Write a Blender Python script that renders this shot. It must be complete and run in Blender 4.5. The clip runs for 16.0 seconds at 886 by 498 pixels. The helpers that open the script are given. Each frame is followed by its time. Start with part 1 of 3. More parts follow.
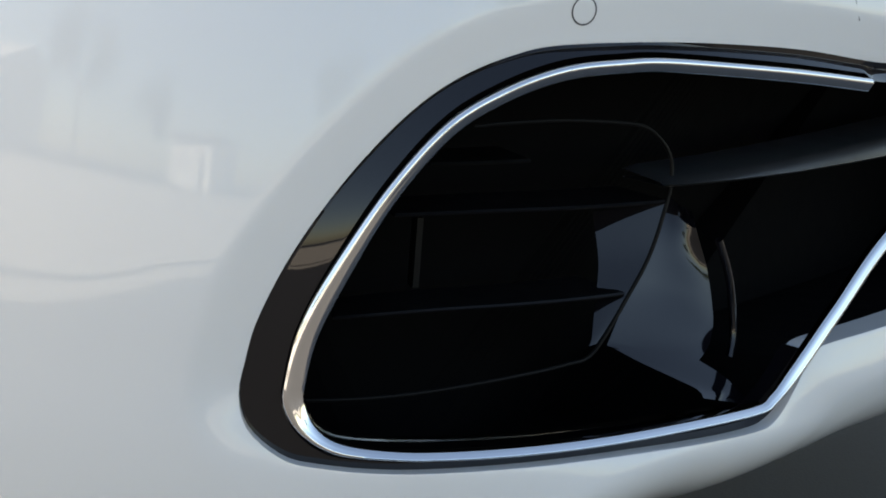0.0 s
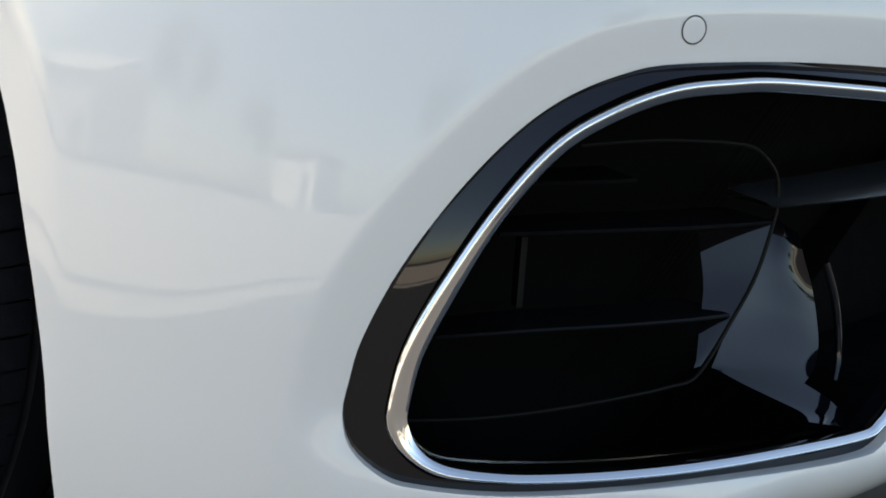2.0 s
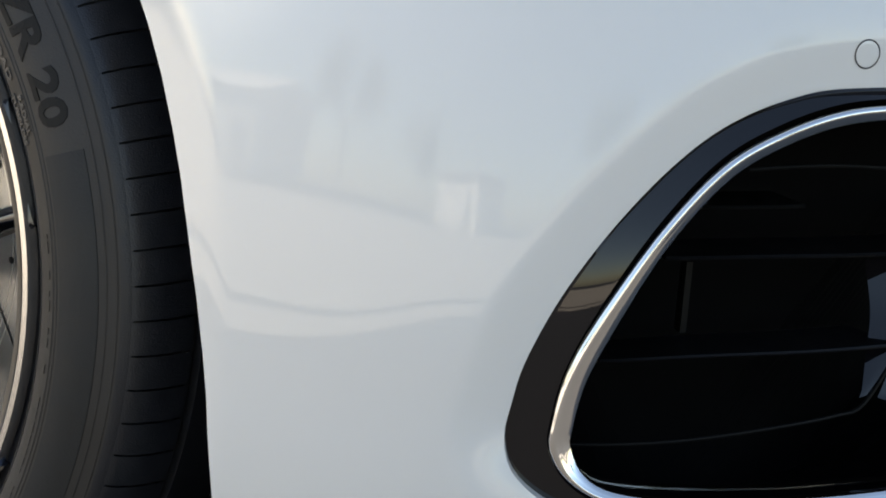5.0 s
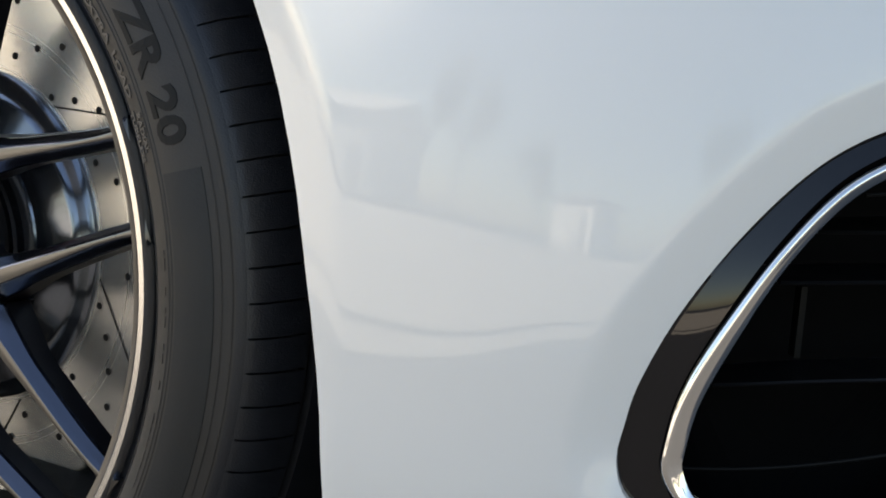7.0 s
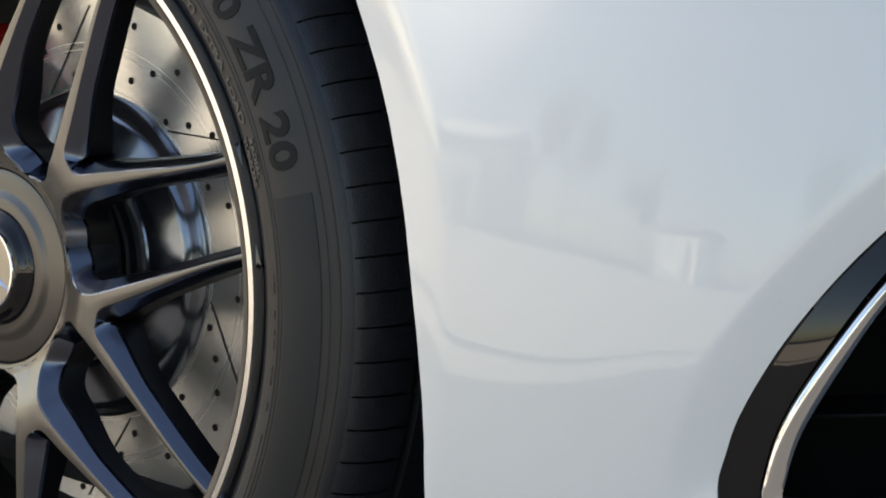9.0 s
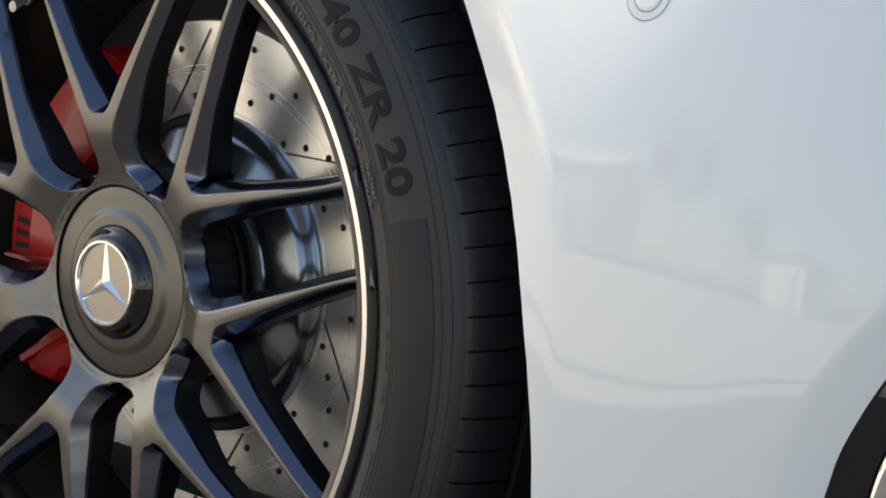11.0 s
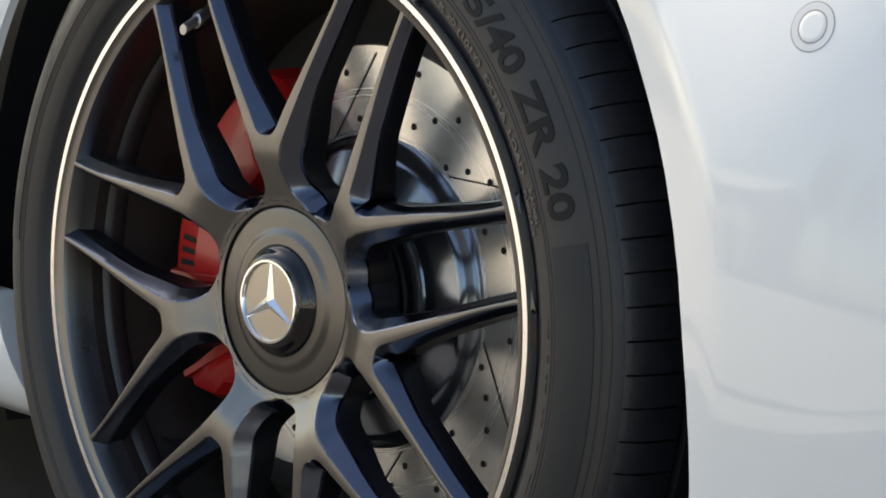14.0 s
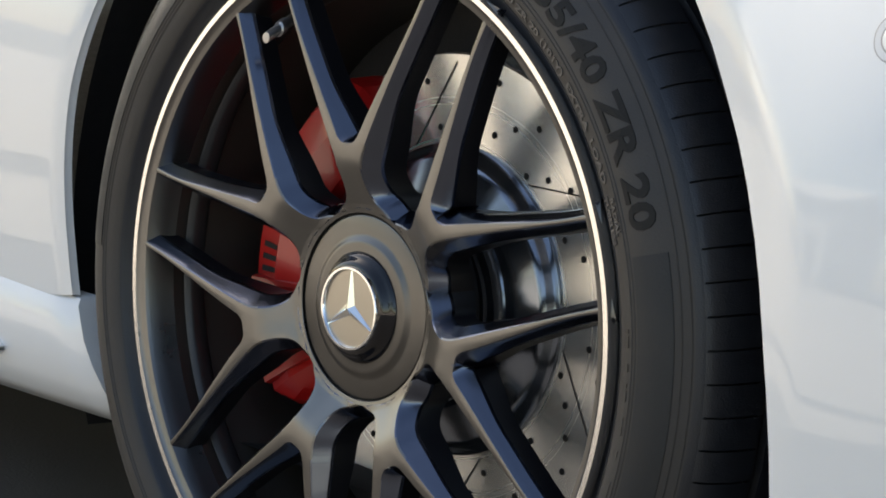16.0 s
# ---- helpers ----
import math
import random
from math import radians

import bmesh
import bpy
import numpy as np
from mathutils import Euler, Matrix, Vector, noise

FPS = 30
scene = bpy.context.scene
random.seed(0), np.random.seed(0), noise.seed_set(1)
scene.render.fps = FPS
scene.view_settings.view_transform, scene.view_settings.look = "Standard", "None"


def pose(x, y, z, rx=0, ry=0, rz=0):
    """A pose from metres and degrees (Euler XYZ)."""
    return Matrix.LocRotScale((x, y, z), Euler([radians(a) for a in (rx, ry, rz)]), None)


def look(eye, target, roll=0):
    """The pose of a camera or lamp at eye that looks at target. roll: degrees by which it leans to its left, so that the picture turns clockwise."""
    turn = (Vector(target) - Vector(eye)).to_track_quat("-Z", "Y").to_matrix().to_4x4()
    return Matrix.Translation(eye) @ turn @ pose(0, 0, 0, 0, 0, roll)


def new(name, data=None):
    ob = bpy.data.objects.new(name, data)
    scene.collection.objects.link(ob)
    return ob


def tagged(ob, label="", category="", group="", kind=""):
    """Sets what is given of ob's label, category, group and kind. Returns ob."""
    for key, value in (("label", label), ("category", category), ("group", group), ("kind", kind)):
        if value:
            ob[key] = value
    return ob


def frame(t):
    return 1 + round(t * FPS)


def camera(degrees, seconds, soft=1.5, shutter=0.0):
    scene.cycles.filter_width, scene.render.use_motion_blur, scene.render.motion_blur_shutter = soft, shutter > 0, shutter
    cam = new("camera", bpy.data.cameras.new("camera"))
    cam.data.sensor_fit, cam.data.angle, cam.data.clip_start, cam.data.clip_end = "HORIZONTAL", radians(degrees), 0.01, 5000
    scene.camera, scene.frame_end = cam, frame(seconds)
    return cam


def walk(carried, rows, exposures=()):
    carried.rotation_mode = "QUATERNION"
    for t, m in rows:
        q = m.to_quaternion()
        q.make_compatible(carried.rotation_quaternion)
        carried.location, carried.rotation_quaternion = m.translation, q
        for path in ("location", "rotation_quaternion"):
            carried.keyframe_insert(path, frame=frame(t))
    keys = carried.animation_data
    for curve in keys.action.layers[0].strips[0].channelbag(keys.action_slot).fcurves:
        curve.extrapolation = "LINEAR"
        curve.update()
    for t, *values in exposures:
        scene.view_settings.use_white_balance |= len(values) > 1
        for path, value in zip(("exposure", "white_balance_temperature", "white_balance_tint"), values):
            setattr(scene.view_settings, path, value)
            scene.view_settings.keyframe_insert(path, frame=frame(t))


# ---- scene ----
from mathutils.bvhtree import BVHTree
cam = camera(20.0, 16.0, soft=1.8)
ROWS = [
    (0, 1.3689, -1.1365, 0.7544, 77.219, -5.006, 29.700),
    (0.5, 1.3656, -1.1349, 0.7542, 77.253, -5.045, 30.119),
    (1, 1.3586, -1.1348, 0.7547, 77.292, -5.067, 30.574),
    (1.5, 1.3535, -1.1341, 0.7544, 77.318, -5.083, 31.021),
    (2, 1.3471, -1.1341, 0.7542, 77.345, -5.102, 31.489),
    (2.5, 1.3446, -1.1329, 0.7539, 77.375, -5.133, 31.943),
    (3, 1.3401, -1.1328, 0.7533, 77.420, -5.169, 32.446),
    (3.5, 1.3391, -1.1320, 0.7518, 77.470, -5.219, 32.962),
    (4, 1.3342, -1.1330, 0.7505, 77.533, -5.262, 33.567),
    (6.5, 1.3291, -1.1357, 0.7443, 77.896, -5.515, 36.735),
    (7, 1.3298, -1.1385, 0.7452, 77.992, -5.559, 37.408),
    (7.5, 1.3333, -1.1403, 0.7455, 78.099, -5.615, 38.057),
    (8, 1.3355, -1.1443, 0.7462, 78.202, -5.687, 38.716),
    (8.5, 1.3398, -1.1472, 0.7473, 78.286, -5.783, 39.341),
    (9, 1.3421, -1.1534, 0.7499, 78.336, -5.899, 39.999),
    (11.5, 1.3590, -1.1865, 0.7670, 78.315, -6.612, 43.197),
    (12, 1.3607, -1.1925, 0.7688, 78.309, -6.682, 43.815),
    (12.5, 1.3638, -1.1948, 0.7703, 78.306, -6.698, 44.375),
    (13, 1.3633, -1.1992, 0.7715, 78.306, -6.676, 44.946),
    (13.5, 1.3642, -1.2018, 0.7723, 78.307, -6.658, 45.453),
    (14, 1.3644, -1.2066, 0.7733, 78.306, -6.645, 45.956),
    (14.5, 1.3657, -1.2091, 0.7738, 78.299, -6.644, 46.397),
    (15, 1.3640, -1.2144, 0.7741, 78.287, -6.644, 46.852),
    (15.5, 1.3644, -1.2162, 0.7745, 78.274, -6.655, 47.233),
    (16, 1.3652, -1.2179, 0.7754, 78.260, -6.665, 47.608),
]
walk(cam, [(t, pose(x, y, z, rx, ry, rz)) for t, x, y, z, rx, ry, rz in ROWS], exposures=[(0.0, 1.46, 7780, 10), (8.0, 1.44, 7780, 10), (16.0, 1.35, 7640, 10)])

# ---- world, sun, exposure ----
SUN_AZ, SUN_EL = radians(172), radians(40)      # direction to the sun: azimuth from +x, elevation
to_sun = Vector((math.cos(SUN_EL) * math.cos(SUN_AZ), math.cos(SUN_EL) * math.sin(SUN_AZ), math.sin(SUN_EL)))
world = bpy.data.worlds.new("sky")
scene.world = world
world.use_nodes = True
wn = world.node_tree
sky = wn.nodes.new("ShaderNodeTexSky")
sky.sky_type, sky.sun_disc = "NISHITA", False
sky.sun_elevation, sky.sun_rotation = SUN_EL, math.pi / 2 - SUN_AZ
wn.links.new(sky.outputs[0], wn.nodes["Background"].inputs[0])
wn.nodes["Background"].inputs[1].default_value = 0.115
sun = new("sun", bpy.data.lights.new("sun", "SUN"))
sun.data.energy, sun.data.angle, sun.data.color = 4.2, radians(0.6), (1.0, 0.93, 0.84)
sun.matrix_world = look(to_sun * 30, (0, 0, 0))


# ---- materials ----
def material(name, colour, rough=0.5, metal=0.0, coat=0.0, noise_amt=0.0, noise_scale=40.0, bump=0.0, bump_scale=200.0, spec=0.5, fine=0.0):
    m = bpy.data.materials.new(name)
    m.use_nodes = True
    nt = m.node_tree
    b = nt.nodes["Principled BSDF"]
    b.inputs["Base Color"].default_value = (*colour, 1)
    b.inputs["Roughness"].default_value = rough
    b.inputs["Metallic"].default_value = metal
    b.inputs["Coat Weight"].default_value = coat
    b.inputs["Coat Roughness"].default_value = 0.03
    b.inputs["Specular IOR Level"].default_value = spec
    tc = nt.nodes.new("ShaderNodeTexCoord")
    if noise_amt:
        n1 = nt.nodes.new("ShaderNodeTexNoise")
        n1.inputs["Scale"].default_value, n1.inputs["Detail"].default_value = noise_scale, 6
        nt.links.new(tc.outputs["Object"], n1.inputs["Vector"])
        mix = nt.nodes.new("ShaderNodeMix")
        mix.data_type = "RGBA"
        mix.inputs[6].default_value = (*[c * (1 - noise_amt) for c in colour], 1)
        mix.inputs[7].default_value = (*[min(1, c * (1 + noise_amt)) for c in colour], 1)
        nt.links.new(n1.outputs["Fac"], mix.inputs[0])
        nt.links.new(mix.outputs[2], b.inputs["Base Color"])
        ramp = nt.nodes.new("ShaderNodeMapRange")
        ramp.inputs[3].default_value, ramp.inputs[4].default_value = max(0.01, rough * (1 - 0.3)), min(1, rough * 1.3)
        nt.links.new(n1.outputs["Fac"], ramp.inputs[0])
        nt.links.new(ramp.outputs[0], b.inputs["Roughness"])
    if bump:
        n2 = nt.nodes.new("ShaderNodeTexNoise")
        n2.inputs["Scale"].default_value, n2.inputs["Detail"].default_value = bump_scale, 4
        nt.links.new(tc.outputs["Object"], n2.inputs["Vector"])
        bp = nt.nodes.new("ShaderNodeBump")
        bp.inputs["Strength"].default_value, bp.inputs["Distance"].default_value = bump, 0.001
        nt.links.new(n2.outputs["Fac"], bp.inputs["Height"])
        nt.links.new(bp.outputs[0], b.inputs["Normal"])
    return m


PAINT = material("white_paint", (0.755, 0.765, 0.765), 0.35, 0.0, 1.0, 0.012, 3.0)
GLOSS = material("gloss_black", (0.004, 0.004, 0.006), 0.03, 0.0, 0.2)
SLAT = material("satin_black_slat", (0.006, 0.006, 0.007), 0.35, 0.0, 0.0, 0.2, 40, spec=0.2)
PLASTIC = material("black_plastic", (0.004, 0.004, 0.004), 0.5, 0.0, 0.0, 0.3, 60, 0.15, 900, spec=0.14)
WELL = material("wheel_well_liner", (0.008, 0.008, 0.009), 0.9, 0.0, 0.0, 0.3, 30, 0.4, 400)
CHROME = material("chrome", (0.82, 0.83, 0.84), 0.06, 1.0)
RUBBER = material("tyre_rubber", (0.038, 0.034, 0.031), 0.6, 0.0, 0.0, 0.45, 16, 0.25, 700)
TREAD = material("tread_rubber", (0.0135, 0.0155, 0.0205), 0.40, 0.0, 0.0, 0.3, 60, 0.3, 900)
DARK_CHROME = material("dark_chrome", (0.22, 0.225, 0.23), 0.12, 1.0)
LETTER = material("raised_rubber", (0.019, 0.018, 0.017), 0.65, 0.0, 0.0, 0.2, 50, spec=0.2)
# sidewall rubber with the light on raised edges put into its colour
LIT_LETTER = material("lit_raised_rubber", (0.115, 0.106, 0.098), 0.55, 0.0, 0.0, 0.2, 50, spec=0.4)
BAND = material("ribbed_rubber", (0.018, 0.0185, 0.019), 0.6, 0.0, 0.0, 0.3, 40, 0.3, 600)
BARREL = material("dark_rim_barrel", (0.035, 0.031, 0.028), 0.45, 0.4, 0.0, 0.3, 18)
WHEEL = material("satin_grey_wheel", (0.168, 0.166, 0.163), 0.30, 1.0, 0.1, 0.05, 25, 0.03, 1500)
# dark gloss finish; the blue in its colour stands for reflected sky
FLANK = material("gloss_dark_flank_sky_tint", (0.115, 0.130, 0.172), 0.22, 1.0, 0.5, 0.08, 30)
PLATE = material("satin_dark_plate", (0.128, 0.125, 0.122), 0.33, 1.0, 0.1, 0.06, 25, 0.03, 1500)
# wheel paint blackened to carry the shade deep between the spokes
WALL = material("shade_black_inner_wall", (0.006, 0.006, 0.008), 0.35, 0.0, 0.0, 0.2, 30, spec=0.25)
RIDGE = material("dull_rim_ridge", (0.055, 0.055, 0.058), 0.45, 0.5, 0.0, 0.2, 25)
MACHINED = material("machined_rim_edge", (0.86, 0.85, 0.84), 0.24, 1.0)
STEEL = material("brake_disc_steel", (0.96, 0.94, 0.89), 0.26, 0.80)
tangent = STEEL.node_tree.nodes.new("ShaderNodeTangent")
tangent.direction_type, tangent.axis = "RADIAL", "Y"
STEEL.node_tree.links.new(tangent.outputs[0], STEEL.node_tree.nodes["Principled BSDF"].inputs["Tangent"])
STEEL.node_tree.nodes["Principled BSDF"].inputs["Anisotropic"].default_value = 0.85
STEEL.node_tree.nodes["Principled BSDF"].inputs["Anisotropic Rotation"].default_value = 0.25
# fine turned rings on the disc face
coords, centre, radius, rings, spread = (STEEL.node_tree.nodes.new(k) for k in ("ShaderNodeTexCoord", "ShaderNodeVectorMath", "ShaderNodeVectorMath", "ShaderNodeTexNoise", "ShaderNodeMapRange"))
centre.inputs[1].default_value = (0.0, -0.1075, -0.3438)
radius.operation = "LENGTH"
rings.noise_dimensions = "1D"
rings.inputs["Scale"].default_value, rings.inputs["Detail"].default_value = 340, 2
spread.inputs[3].default_value, spread.inputs[4].default_value = 0.19, 0.31
STEEL.node_tree.links.new(coords.outputs["Object"], centre.inputs[0])
STEEL.node_tree.links.new(centre.outputs[0], radius.inputs[0])
STEEL.node_tree.links.new(radius.outputs["Value"], rings.inputs["W"])
STEEL.node_tree.links.new(rings.outputs["Fac"], spread.inputs[0])
STEEL.node_tree.links.new(spread.outputs[0], STEEL.node_tree.nodes["Principled BSDF"].inputs["Roughness"])
HAT = material("disc_hat", (0.22, 0.245, 0.29), 0.17, 0.95, 0.0, 0.1, 30)
RED = material("red_caliper_paint", (0.46, 0.008, 0.008), 0.34, 0.0, 0.45, 0.10, 25)
SENSOR_GAP = material("dark_grey_gap", (0.06, 0.06, 0.065), 0.6)
BLADE = material("satin_grey_blade", (0.022, 0.024, 0.027), 0.38, 0.0, 0.0, 0.2, 40)
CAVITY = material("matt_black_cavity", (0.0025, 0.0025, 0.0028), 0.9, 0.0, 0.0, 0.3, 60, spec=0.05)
BLACK = material("dark_void", (0.003, 0.003, 0.003), 0.8)
ASPHALT = material("asphalt", (0.062, 0.059, 0.056), 0.9, 0.0, 0.0, 0.4, 60, 0.8, 260)
CONCRETE = material("pale_concrete", (0.56, 0.515, 0.445), 0.9, 0.0, 0.0, 0.15, 3, 0.5, 90)


# ---- mesh helpers ----
def part(name, bm, mat, parent=None, label="", smooth=True, sharp=40):
    me = bpy.data.meshes.new(name)
    bmesh.ops.recalc_face_normals(bm, faces=bm.faces[:])
    bm.to_mesh(me)
    bm.free()
    me.materials.append(mat)
    if smooth:
        for p in me.polygons:
            p.use_smooth = True
        me.set_sharp_from_angle(angle=radians(sharp))
    ob = new(name, me)
    ob.parent = parent
    return tagged(ob, label)


def loft(rows, close_u=False, close_v=False, bm=None):
    """Quads between rows of points."""
    bm = bm or bmesh.new()
    vs = [[bm.verts.new(p) for p in r] for r in rows]
    nu, nv = len(vs), len(vs[0])
    for i in range(nu if close_u else nu - 1):
        for j in range(nv if close_v else nv - 1):
            q = [vs[i][j], vs[i][(j + 1) % nv], vs[(i + 1) % nu][(j + 1) % nv], vs[(i + 1) % nu][j]]
            try:
                bm.faces.new(q)
            except ValueError:
                pass
    return bm


def lathe(profile, n=160, a0=0.0, a1=2 * math.pi):
    """Profile of (radius, y) about the wheel's axle (world y through the wheel centre)."""
    full = abs(a1 - a0 - 2 * math.pi) < 1e-6
    rows = []
    for i in range(n if full else n + 1):
        a = a0 + (a1 - a0) * i / n
        rows.append([(r * math.cos(a), y, HZ + r * math.sin(a)) for r, y in profile])
    return loft(rows, close_u=full)


def smooth_curve(pts, n, closed=False):
    """n points evenly along a Catmull-Rom curve through pts (tuples of any length)."""
    P = [np.array(p, float) for p in pts]
    m = len(P)
    dense = []
    for i in range(m if closed else m - 1):
        a, b, c, d = (P[(i + k) % m] if closed else P[min(max(i + k, 0), m - 1)] for k in (-1, 0, 1, 2))
        for s in np.linspace(0, 1, 24, endpoint=False):
            dense.append(0.5 * (2 * b + (c - a) * s + (2 * a - 5 * b + 4 * c - d) * s * s + (3 * b - a - 3 * c + d) * s ** 3))
    dense.append(P[0] if closed else P[-1])
    dense = np.array(dense)
    run = np.r_[0, np.cumsum(np.linalg.norm(np.diff(dense, axis=0), axis=1))]
    want = np.linspace(0, run[-1], n + 1)[:-1] if closed else np.linspace(0, run[-1], n)
    return np.stack([np.interp(want, run, dense[:, k]) for k in range(dense.shape[1])], 1)


def step(a, b, x):
    s = min(1, max(0, (x - a) / (b - a)))
    return s * s * (3 - 2 * s)


# ---- the body's outer surface: u runs along the plan of the corner, z is height, w is depth under the skin ----
HZ, AX = 0.3438, -0.002      # height and fore-and-aft place of the axle
ARCH_Z = 0.348
_ph = np.linspace(0, math.pi / 2, 4001)
_xs = np.r_[np.linspace(-1.2, 0.38, 200)[:-1], 0.38 + 0.5 * np.sin(_ph) ** (2 / 3)]
_ys = np.r_[np.full(199, -0.02), 0.93 - 0.95 * np.cos(_ph) ** (2 / 3)]
_us = np.r_[0, np.cumsum(np.hypot(np.diff(_xs), np.diff(_ys)))]
_us -= _us[199] - 0.38


def plan(u):
    return np.array([np.interp(u, _us, _xs), np.interp(u, _us, _ys)])


def skin(u, z, w=0.0):
    a, b = plan(u - 2e-3), plan(u + 2e-3)
    t = (b - a) / np.linalg.norm(b - a)
    zb = 0.20 + 0.078 * step(0.64, 0.94, u) + 0.012 * step(0.95, 1.15, u)
    d = -0.9 * max(0, 0.33 - z) ** 2 - 0.6 * max(0, z - 0.38) ** 2 - 18 * max(0, zb + 0.035 - z) ** 2 - w
    p = plan(u)
    return Vector((p[0] + t[1] * d, p[1] - t[0] * d, z))


def arch_u(z):
    zs = (0.17, 0.25, 0.29, 0.333, 0.3585, 0.393, 0.43, 0.46, 0.486, 0.515, 0.541, 0.567, 0.5955, 0.621, 0.66, 0.70, 0.74)
    us = (0.4520, 0.4425, 0.4370, 0.4307, 0.4250, 0.4155, 0.4030, 0.3920, 0.3802, 0.3648, 0.3482, 0.3285, 0.3050, 0.2795, 0.2340, 0.1700, 0.0600)
    return float(np.interp(z, zs, us))


# ---- ground ----
bm = bmesh.new()
ring = [0, 1, 2, 4, 8, 20, 60, 200, 900]
loft([[(r * math.cos(a), r * math.sin(a), 0) for a in np.linspace(0, 2 * math.pi, 48, endpoint=False)] for r in ring[1:]], close_v=True, bm=bm)
bm.faces.new([v for v in bm.verts if abs(v.co.length - 1) < 1e-4])
tagged(part("ground", bm, ASPHALT, smooth=False), "dark grey asphalt ground under the parked car", "ground", kind="structure")

def edge_y(x):
    return -1.45 - 0.5 * x - 0.05 * math.sin(2.3 * x) - 0.6 * step(-0.3, 0.7, x) if x < 2 else -3.1 + 0.08 * (x - 2)


for k0, k1, label in ((0.0, 0.42, "narrow pale concrete strip beside the car"), (0.60, 30.0, "pale sunlit concrete apron beside the car")):
    bm = loft([[(x, edge_y(x) - k0 - (k1 - k0) * f, 0.006) for f in (0, 0.05, 0.2, 0.5, 1)] for x in np.linspace(-9, 14, 120)])
    tagged(part("pavement", bm, CONCRETE, smooth=False), label, "pavement", kind="structure")

# ---- the car ----
car = tagged(new("car"), "white car with black corner intake and dark cross-spoke wheel", "car")

# front bumper: one skin with the large corner intake cut out
OPEN = smooth_curve([(0.622, 0.347), (0.624, 0.366), (0.630, 0.393), (0.648, 0.434), (0.675, 0.476), (0.706, 0.511), (0.737, 0.534), (0.774, 0.549), (0.814, 0.556), (0.902, 0.557), (1.010, 0.550), (1.106, 0.537),
                     (1.18, 0.531), (1.36, 0.52), (1.43, 0.49), (1.45, 0.44), (1.43, 0.385), (1.38, 0.362), (1.26, 0.360), (1.122, 0.358), (1.062, 0.357), (1.044, 0.353), (1.034, 0.342), (1.022, 0.330), (1.003, 0.315),
                     (0.975, 0.311), (0.875, 0.311), (0.792, 0.309), (0.719, 0.307), (0.671, 0.309), (0.650, 0.313), (0.629, 0.328)], 300, closed=True)
CEN = np.array([1.0, 0.44])


def recess(u, z):
    """How far the bumper sinks towards the intake's edge."""
    near = np.min(np.hypot(OPEN[:, 0] - u, OPEN[:, 1] - z))
    k = max(0, 0.032 - near)
    w = 0.30 * (math.sqrt(k * k + 0.004 ** 2) - 0.004) if k > 0 else 0
    w *= 1 - 0.8 * step(0.36, 0.30, z)
    return w - 0.25 * max(0, 0.316 - z) * step(0.72, 0.92, u)


U0, U1, Z0, Z1 = 0.56, 1.56, 0.17, 0.74
ang_of = lambda p: math.atan2(p[1] - CEN[1], p[0] - CEN[0]) % (2 * math.pi)
o_ang = np.array([ang_of(p) for p in OPEN])
o_sort = np.argsort(o_ang)
oa, op = o_ang[o_sort], OPEN[o_sort]
corners = [ang_of(c) for c in ((U0, Z0), (U0, Z1), (U1, Z0), (U1, Z1))]
angles = sorted(list(oa) + corners)
rows, seam = [], []
for a in angles:
    o = np.array([np.interp(a, np.r_[oa[-1] - 2 * math.pi, oa, oa[0] + 2 * math.pi], np.r_[op[-1, k], op[:, k], op[0, k]]) for k in (0, 1)])
    c, s = math.cos(a), math.sin(a)
    far = min((U1 - CEN[0]) / c if c > 1e-9 else ((U0 - CEN[0]) / c if c < -1e-9 else 9), (Z1 - CEN[1]) / s if s > 1e-9 else ((Z0 - CEN[1]) / s if s < -1e-9 else 9))
    e = CEN + far * np.array([c, s])
    row = []
    L = np.linalg.norm(e - o)
    dist = list(np.linspace(0, 1, 12) ** 1.3 * min(0.045, L * 0.6)) + list(min(0.045, L * 0.6) + np.linspace(0, 1, 12)[1:] * (L - min(0.045, L * 0.6)))
    for d in dist:
        p = o + (e - o) * d / L
        row.append(skin(p[0], p[1], recess(p[0], p[1])))
    rows.append([skin(o[0], o[1], 0.03)] + row)
    if abs(e[0] - U0) < 1e-6:
        seam.append(e[1])
bm = loft(rows, close_u=True)
seam = sorted(set(round(z, 6) for z in seam))
side = []
for z in seam:
    ua = arch_u(z)
    line = []
    for f in np.r_[np.linspace(0, 0.6, 8)[:-1], np.linspace(0.6, 1, 16)]:
        u = U0 + (ua - U0) * f
        k = max(0, 0.044 * step(0.22, 0.56, z) + 0.004 - (u - ua))
        line.append(skin(u, z, 0.20 * (math.sqrt(k * k + 0.010 ** 2) - 0.010)))
    line.append(line[-1] + Vector((0.001, 0.006, 0)))
    line.append(line[-1] + Vector((0.012, 0.03, 0)))
    side.append(line)
loft(side, bm=bm)
bmesh.ops.remove_doubles(bm, verts=bm.verts[:], dist=2e-5)
bumper_tree = BVHTree.FromBMesh(bm)
bumper = part("front_bumper", bm, PAINT, car, "glossy white painted bumper corner")

def path_frames(path):
    """Tangents of a list of points."""
    n = len(path)
    return [(path[min(i + 1, n - 1)] - path[max(i - 1, 0)]).normalized() for i in range(n)]


